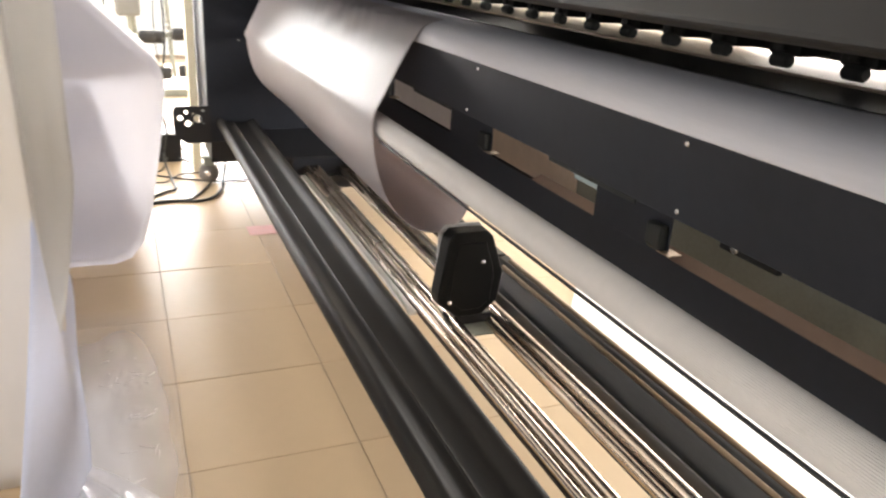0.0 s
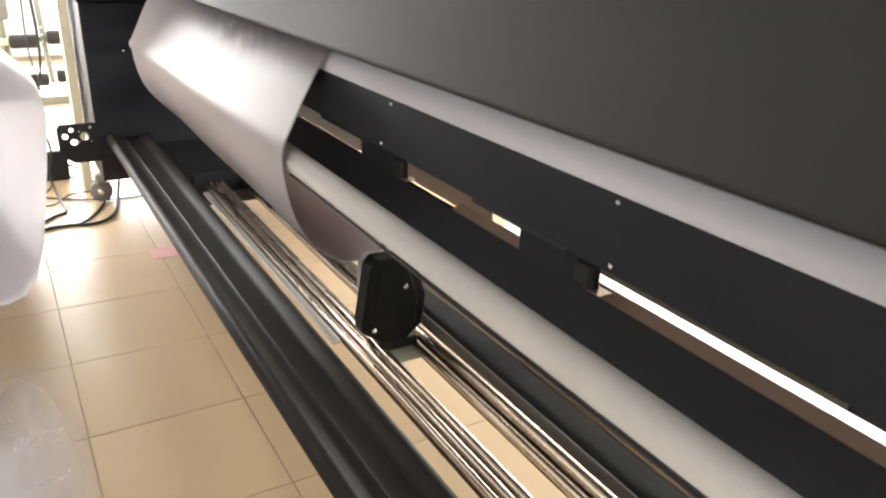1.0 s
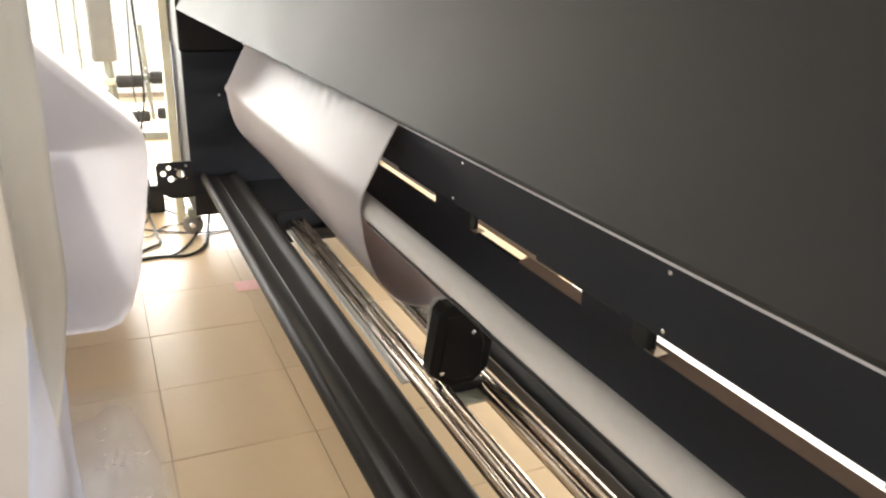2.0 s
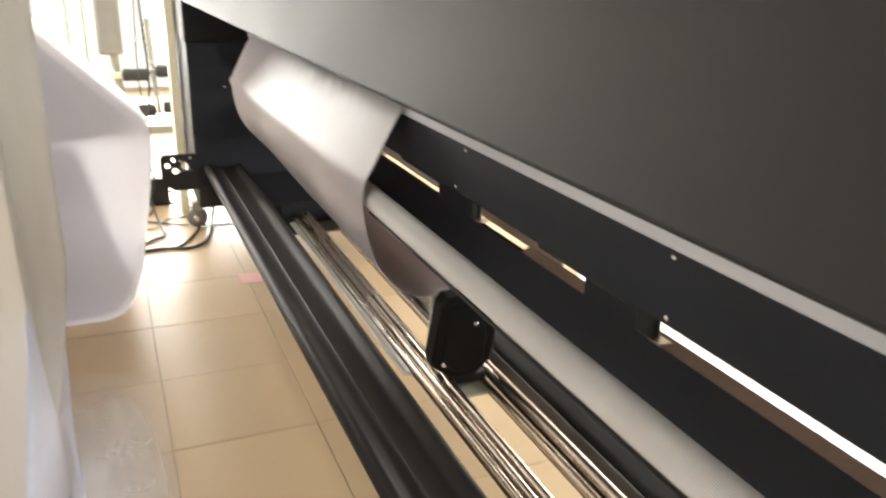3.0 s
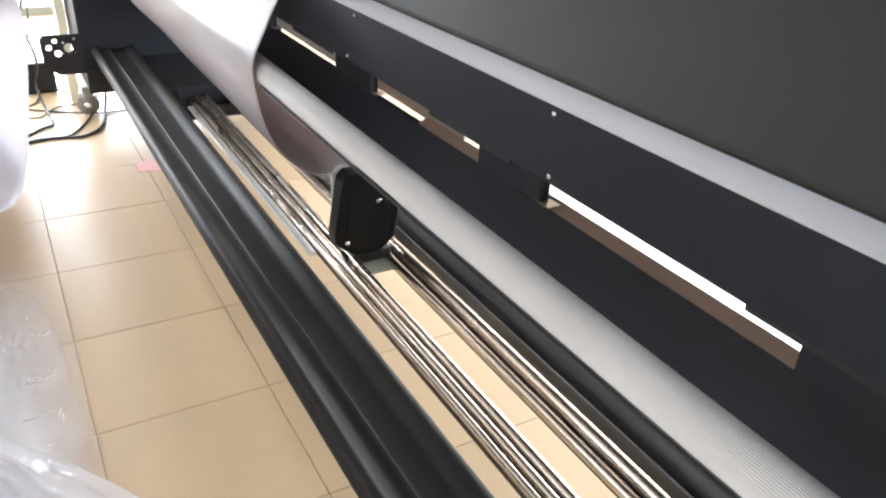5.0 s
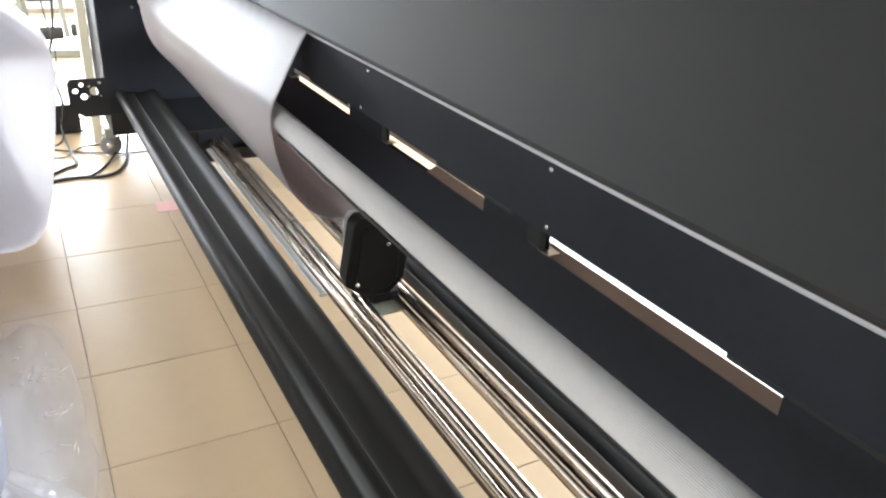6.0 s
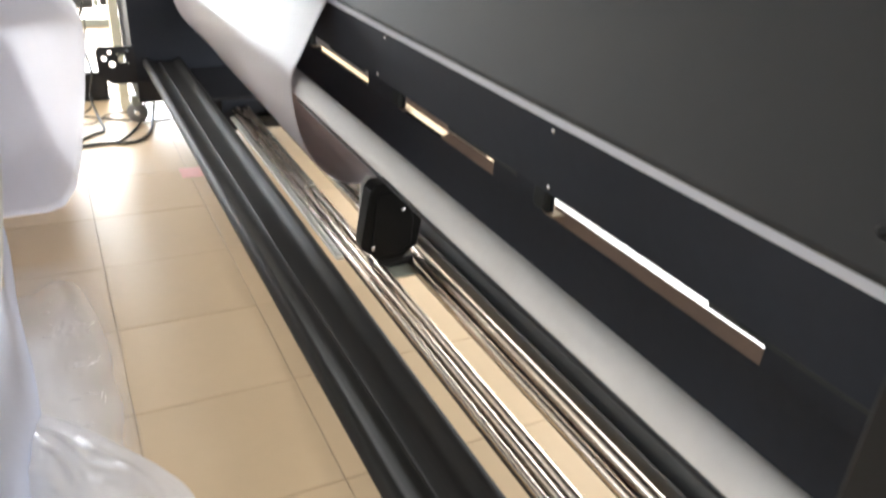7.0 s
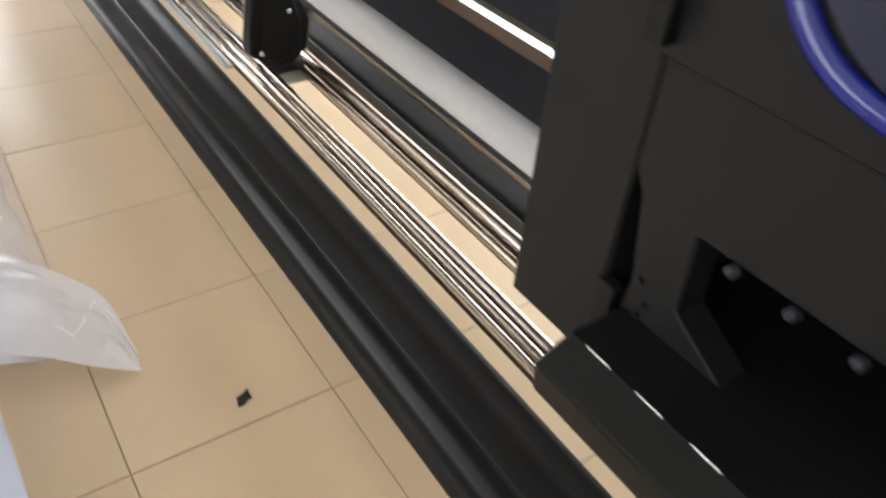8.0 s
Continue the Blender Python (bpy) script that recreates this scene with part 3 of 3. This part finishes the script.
def build_wrapped():
    # tall near stack in milky wrap
    def outline(z):
        return [(-0.95, -0.86), (-0.62, -0.86), (-0.315, -0.85), (-0.285, -0.80), (-0.288, -0.45), (-0.315, 0.0), (-0.345, 0.42), (-0.42, 0.47), (-0.95, 0.47)]
    rows = []
    for k in range(27):
        z = 1.62 * k / 26
        row = []
        ol = smooth_path([(x, y, 0) for x, y in outline(z)], 6)
        for i, p in enumerate(ol):
            q = noise.noise(Vector((p.x * 4, p.y * 2, z * 0.8))) * 0.010
            lean = 0.012 * (1 - z / 1.62) ** 2
            row.append((p.x + q + lean * 0.6, p.y + q * 0.5, z))
        rows.append(row)
    e = empty("wrapped_stack", (-0.6, -0.2, 0), "tall stack wrapped in cloudy beige-white polythene", "wrapped goods")
    part("wrap", sheet(rows), WRAP, e, smooth=True)
    part("board", box(-0.92, -0.36, -0.82, 0.40, 0.0, 1.60, 0.01), CARTON, e)

    rows = []
    for k in range(31):
        z = 0.30 + 1.32 * k / 30
        out = -0.272 + 0.082 * min(1.0, (z - 0.30) / 0.42) ** 0.7 + 0.004 * (z - 0.7)
        rows.append([(-0.30 + (out + 0.30) * i / 8, -0.755 + 0.03 * (i / 8) ** 2 + 0.006 * noise.noise(Vector((i * 0.4, z * 3, 5.0))), z) for i in range(9)])
    part("flap", sheet(rows, 0.002), FLAP, e, "loose smoky polythene flap", smooth=True)

    # lower sheet-covered pack with a sloping top
    prof = [(-0.72, 0.0), (-0.16, 0.0), (-0.095, 0.02), (-0.045, 0.09), (0.0, 0.23), (0.050, 0.50), (0.078, 0.70), (0.076, 0.765), (0.054, 0.815), (-0.266, 1.14), (-0.72, 1.48)]
    dense = []
    for a, c in zip(prof, prof[1:]):
        for k in range(8):
            dense.append(Vector(a).lerp(Vector(c), k / 8))
    dense.append(Vector(prof[-1]))
    bm = bmesh.new()
    rows = []
    mid = Vector((-0.35, 0.55))
    for j, (y, s) in enumerate(((0.535, 0.02), (0.538, 0.35), (0.535, 0.7), (0.54, 0.93), (0.555, 1.0), (0.7, 1.0), (0.95, 1.0), (1.1, 0.98))):
        rows.append([bm.verts.new((mid.x + (p.x - mid.x) * s, y + 0.012 * noise.noise(Vector((p.x * 6 * s, p.y * 5 * s, j * 0.4))), max(0.0, mid.y + (p.y - mid.y) * s))) for p in dense])
    for a, c in zip(rows, rows[1:]):
        for i in range(len(dense) - 1):
            bm.faces.new((a[i], a[i + 1], c[i + 1], c[i]))
    pk = empty("covered_pack", (-0.3, 0.8, 0.0), "pack covered with a white translucent polythene sheet", "wrapped goods")
    part("cover", bm, PLASTIC, pk, smooth=True)
    for corners in (((-0.68, 0.75), (-0.19, 0.757), (0.046, 0.785), (-0.02, 0.86), (-0.27, 1.10), (-0.68, 1.40)), ((-0.68, 0.02), (-0.13, 0.03), (-0.03, 0.16), (-0.076, 0.257), (-0.19, 0.745), (-0.68, 0.74))):
        fold = prism_y(corners, 0.60, 0.603)
        part("fold", fold, PLASTIC, pk)
    # low white sheet trailing along the aisle floor
    rows = []
    for j in range(61):
        y = -2.0 + 2.45 * j / 60
        row = []
        for i in range(13):
            s = i / 12
            foot = -0.168 - 0.0455 * (y + 2.0) if y < -0.94 else -0.216 - 0.079 * (y + 0.94)
            rise = max(0.0, min(1.0, (y + 1.25) / 0.45))
            rise = rise * rise * (3 - 2 * rise)
            x = foot - (0.11 - 0.055 * rise) * s + 0.004 * math.sin(y * 7 + s * 2)
            z = 0.004 + (0.24 + 0.44 * rise) * s ** (1.3 + 0.2 * rise) + 0.02 * noise.noise(Vector((y * 4, s * 4, 0.2)))
            row.append((x, y, max(0.003, z)))
        rows.append(row)
    ob = finish("trailing_sheet", sheet(rows, 0.002), SHEET, smooth=True)
    tagged(ob, "bluish white polythene sheet draped along the stack to the floor", "plastic sheet")

    # clear bag: a lifted sheet, open towards the near side
    near_edge = smooth_path([(-0.26, -1.22, 0.06), (-0.20, -1.285, 0.075), (-0.148, -1.43, 0.075), (-0.063, -1.50, 0.072), (0.008, -1.545, 0.05), (0.055, -1.56, 0.028), (0.102, -1.572, 0.006)], 6)
    far_edge = smooth_path([(-0.26, -0.80, 0.004), (-0.19, -0.86, 0.004), (-0.11, -0.95, 0.004), (-0.03, -1.06, 0.004), (0.045, -1.17, 0.004), (0.098, -1.29, 0.004), (0.112, -1.50, 0.004)], 6)
    bm = bmesh.new()
    m = 40
    vs = []
    for i, (p, q) in enumerate(zip(near_edge, far_edge)):
        row = []
        u = i / (len(near_edge) - 1)
        for j in range(m + 1):
            v = j / m
            r = p.lerp(q, v)
            r.z = 0.004 + (p.z - 0.004) * (1 - v) ** 1.2
            crown = math.sin(math.pi * v) ** 0.8 * 0.036 * (1 - u ** 6)
            fold = 1 - abs(noise.noise(Vector((u * 5, v * 4, 2.3))) * 2)
            fine = noise.noise(Vector((u * 13, v * 11, 7.1)))
            h = crown + (0.013 * max(0, fold) ** 3 + 0.004 * fine) * math.sin(math.pi * v)
            row.append(bm.verts.new((r.x, r.y, max(0.003, r.z + h))))
        vs.append(row)
    for i in range(len(vs) - 1):
        for j in range(m):
            bm.faces.new((vs[i][j], vs[i + 1][j], vs[i + 1][j + 1], vs[i][j + 1]))
    ob = finish("plastic_bag", bm, BAG, smooth=True)
    tagged(ob, "crumpled clear polythene bag lying on the floor", "plastic bag")
    top = {}
    for v in ob.data.vertices:
        key = (round(v.co.x / 0.02), round(v.co.y / 0.02))
        top[key] = max(top.get(key, 0.0), v.co.z)
    # V of white ridges drawn as the bag's glints.
    for pts in (((-0.030, -1.41), (-0.016, -1.435), (-0.003, -1.465)), ((-0.003, -1.465), (0.020, -1.425), (0.036, -1.395)), ((0.048, -1.375), (0.058, -1.362), (0.068, -1.352))):
        ridge = [(x, y, top.get((round(x / 0.02), round(y / 0.02)), 0.03) + 0.0015) for x, y in pts]
        part("glint_crease", tube(smooth_path(ridge, 4), 0.0014, 6), RIDGE, ob, smooth=True)

    # thin film stuck to the tiles
    bm = bmesh.new()
    vs = []
    for j in range(121):
        row = []
        for i in range(41):
            u, v = i / 40, j / 120
            x = -0.30 + 0.315 * u + 0.012 * math.sin(v * 11)
            y = -1.42 + 1.57 * v + 0.03 * math.sin(u * 5)
            near = max(0.0, 1 - ((x + 0.13) / 0.09) ** 2 - ((y + 0.43) / 0.10) ** 2) + max(0.0, 1 - ((x + 0.11) / 0.05) ** 2 - ((y + 0.63) / 0.06) ** 2)
            z = 0.003 + 0.003 * abs(noise.noise(Vector((u * 4, v * 8, 2.0)))) + 0.007 * near * abs(noise.noise(Vector((u * 22, v * 60, 6.0))))
            row.append(bm.verts.new((x, y, z)))
        vs.append(row)
    for j in range(120):
        for i in range(40):
            bm.faces.new((vs[j][i], vs[j][i + 1], vs[j + 1][i + 1], vs[j + 1][i]))
    ob = finish("floor_film", bm, FILM, smooth=True)
    def cover(co):
        across = max(0.0, min(1.0, (0.018 - co.x) / 0.16))
        along = max(0.0, min(1.0, (0.10 - co.y) / 0.75))
        cloud = 0.86 + 0.25 * noise.noise(Vector((co.x * 9, co.y * 5, 0.5)))
        return max(0.0, min(0.72, 0.85 * across ** 0.8 * along ** 0.8 * cloud))
    give_cover(ob, cover)
    tagged(ob, "thin clear plastic film lying wrinkled on the tiles", "plastic film")
    # Scattered short white ridges imitate glints on the film's wrinkles.
    rnd = random.Random(11)
    for cx, cy, n, spread in ((-0.125, -0.43, 13, 0.05), (-0.10, -0.63, 9, 0.03), (-0.16, -0.26, 4, 0.04), (-0.08, -0.80, 4, 0.04), (-0.15, -0.95, 5, 0.05)):
        for k in range(n):
            x, y, a = rnd.gauss(cx, spread * 0.6), rnd.gauss(cy, spread * 0.6), rnd.uniform(-0.5, 1.6)
            l = rnd.choice((0.006, 0.008, 0.012, 0.022))
            pts = [(x + l * q * math.cos(a) + rnd.uniform(-0.002, 0.002), y + l * q * math.sin(a) + rnd.uniform(-0.002, 0.002), 0.0075) for q in (-1, -0.3, 0.3, 1)]
            part("glint_crease", tube(pts, [0.0003, 0.0011, 0.0012, 0.0003], 6), RIDGE, ob, smooth=True)


build_wrapped()


# ---- far end clutter ----
def build_far():
    b = empty("power_box", (0.12, 2.2, 0.0), "black power supply box on the floor with cables", "power box")
    part("case", box(0.035, 0.22, 2.14, 2.34, 0.003, 0.17, 0.006), BLACK, b)
    part("lid", box(0.035, 0.22, 2.14, 2.34, 0.171, 0.180, 0.003), ALU, b)
    part("socket", disc((0.075, 2.138, 0.12), (0, 1, 0), 0.018, 0.008, 16, 0.002), SCREW, b)

    def cable(points, r=0.006, label="black mains cable lying on the tiles"):
        ob = finish("cable", tube(smooth_path(points, 6), r, 8), CABLE, smooth=True)
        tagged(ob, label, "cable", "cables on the floor")
    cable([(-0.10, 1.22, 0.008), (-0.03, 1.30, 0.008), (0.12, 1.34, 0.008), (0.26, 1.32, 0.008), (0.36, 1.45, 0.01), (0.42, 1.75, 0.03), (0.45, 1.80, 0.16)], 0.008)
    cable([(-0.08, 1.26, 0.007), (0.05, 1.35, 0.007), (0.20, 1.36, 0.007), (0.33, 1.62, 0.01), (0.38, 1.78, 0.05), (0.40, 1.80, 0.155)])
    cable([(-0.06, 1.33, 0.007), (0.08, 1.50, 0.007), (0.14, 1.56, 0.008), (0.13, 1.8, 0.01), (0.115, 2.10, 0.05), (0.142, 2.132, 0.19), (0.113, 2.3, 0.375), (0.163, 2.3, 0.60), (0.176, 2.3, 0.82), (0.16, 2.32, 1.3), (0.17, 2.35, 2.1)], 0.007, "black cable rising from the power box")
    cable([(-0.08, 2.0, 0.006), (0.05, 1.85, 0.006), (0.25, 1.72, 0.006), (0.42, 1.66, 0.006), (0.75, 1.70, 0.006)], 0.005)
    cable([(0.20, 2.12, 0.03), (0.30, 2.05, 0.006), (0.36, 2.1, 0.006), (0.33, 2.25, 0.006), (0.18, 2.3, 0.05), (0.10, 1.98, 0.006), (0.02, 1.9, 0.006)], 0.005)
    cable([(-0.02, 1.9, 0.006), (0.02, 1.72, 0.006), (0.09, 1.68, 0.01), (0.13, 1.75, 0.006), (0.2, 1.85, 0.006), (0.35, 1.86, 0.006)], 0.004)
    cable([(0.16, 2.7, 1.9), (0.15, 2.7, 1.2), (0.13, 2.6, 0.7), (0.16, 2.55, 0.35), (0.05, 2.5, 0.02), (-0.05, 2.45, 0.008)], 0.004, "thin grey cable hanging to the floor")

    # cream post beside the cabinet
    ob = finish("cream_post", box(0.268, 0.314, 1.92, 2.02, 0.0, 2.2, 0.004), CREAM)
    tagged(ob, "cream painted metal post beside the black cabinet", "post")

    # exercise machine
    g = empty("exercise_machine", (0.1, 4.4, 0.0), "steel exercise machine with foam rollers and a weight stack", "gym machine")
    part("base_rail", box(0.06, 0.75, 4.36, 4.44, 0.0, 0.06, 0.006), STEEL, g)
    part("base_rail", box(-0.5, 0.10, 4.6, 4.68, 0.0, 0.06, 0.006), STEEL, g)
    part("upright", tube([(0.075, 4.42, 0.0), (0.03, 4.42, 0.57), (-0.02, 4.44, 1.9)], 0.034, 4), STEEL, g)
    for x in (-0.30, -0.175):
        part("guide_rod", tube([(x, 4.55, 0.0), (x, 4.55, 2.0)], 0.009, 8), STEEL, g)
    part("top_bar", box(-0.34, 0.0, 4.52, 4.58, 2.0, 2.05, 0.005), STEEL, g)
    for k in range(7):
        part("weight_plate", box(-0.38, 0.01, 4.47, 4.63, 0.065 + 0.052 * k, 0.111 + 0.052 * k, 0.006), STEEL, g, "painted weight plate")
    part("pulley", disc((0.0, 4.44, 0.50), (1, 0, 0), 0.055, 0.03, 18, 0.006), ALU, g, "pale pulley wheel")
    part("lever", tube([(0.30, 4.40, 0.95), (0.316, 4.40, 0.56), (0.325, 4.38, 0.36), (0.34, 4.36, 0.165)], 0.02, 8), STEEL, g)
    for k in range(4):
        part("hole_washer", disc((0.311, 4.377, 0.60 - 0.055 * k), (0, 1, 0), 0.009, 0.004, 10), ALU, g)
    part("arm_tube", tube([(0.04, 4.40, 0.49), (0.47, 4.40, 0.52)], 0.02, 8), STEEL, g)
    part("arm_sleeve", box(-0.02, 0.07, 4.36, 4.42, 0.47, 0.52, 0.006), CREAM, g)
    for x0, x1, z in ((0.135, 0.313, 0.195), (0.37, 0.52, 0.215), (0.075, 0.28, 0.495), (0.34, 0.47, 0.52)):
        part("foam_roller", tube([(x0, 4.38, z), (x0 + 0.014, 4.38, z), (x1 - 0.014, 4.38, z), (x1, 4.38, z)], [0.040, 0.052, 0.052, 0.040], 16), FOAM, g, "black foam roller", smooth=True)
    part("backrest_pad", box(-0.09, 0.105, 4.34, 4.40, 0.66, 1.5, 0.03, 3), VINYL, g, "grey padded backrest")
    part("pad_post", tube([(0.02, 4.42, 0.52), (0.01, 4.42, 0.7)], 0.018, 8), STEEL, g)

    ob = finish("white_board", slab([(1.42, -2.6), (2.3, -2.6), (2.3, 0.75), (1.42, -0.42)], 0.0, 0.012), WHITE)
    tagged(ob, "white board lying on the floor behind the printer", "board")
    ob = finish("tape_strip", box(0.415, 0.545, 0.762, 0.885, 0.0004, 0.0018, 0.0005), PINK)
    tagged(ob, "pale pink tape strip stuck on the tiles", "tape")
    bm = bmesh.new()
    vs = [bm.verts.new((0.27 + x * 1.05, -1.757 + y * 1.9 + x * 0.4, z)) for x, y, z in ((-0.018, -0.006, 0.001), (-0.004, -0.009, 0.003), (0.006, -0.006, 0.002), (0.017, -0.008, 0.001), (0.015, 0.001, 0.004), (0.018, 0.009, 0.001), (0.004, 0.006, 0.003), (-0.012, 0.008, 0.001))]
    bm.faces.new(vs)
    bmesh.ops.solidify(bm, geom=bm.faces[:], thickness=0.0015)
    ob = finish("scrap", bm, DARK)
    tagged(ob, "torn black scrap lying on the tiles", "scrap")


build_far()


# ---- floor tiles, one by one ----
def build_tiles():
    T, J = 0.45, 0.0023
    floor = bpy.data.objects["floor"]
    bm = box(-T / 2 + J / 2, T / 2 - J / 2, -T / 2 + J / 2, T / 2 - J / 2, -0.004, 0.0, 0.0012, 1)
    me = bpy.data.meshes.new("tile")
    bm.to_mesh(me)
    bm.free()
    me.materials.append(TILE)
    rnd = random.Random(4)
    for i in range(-7, 9):
        for j in range(-12, 16):
            x, y = 0.004 + (i + 0.5) * T, -0.028 + (j + 0.5) * T
            if not (X0 + 0.2 < x < X1 - 0.2 and YN + 0.2 < y < YF + 0.7):
                continue
            ob = new("tile", me)
            ob.parent = floor
            ob.matrix_basis = Matrix.Translation((x, y, rnd.uniform(-0.0006, 0.0)))


build_tiles()
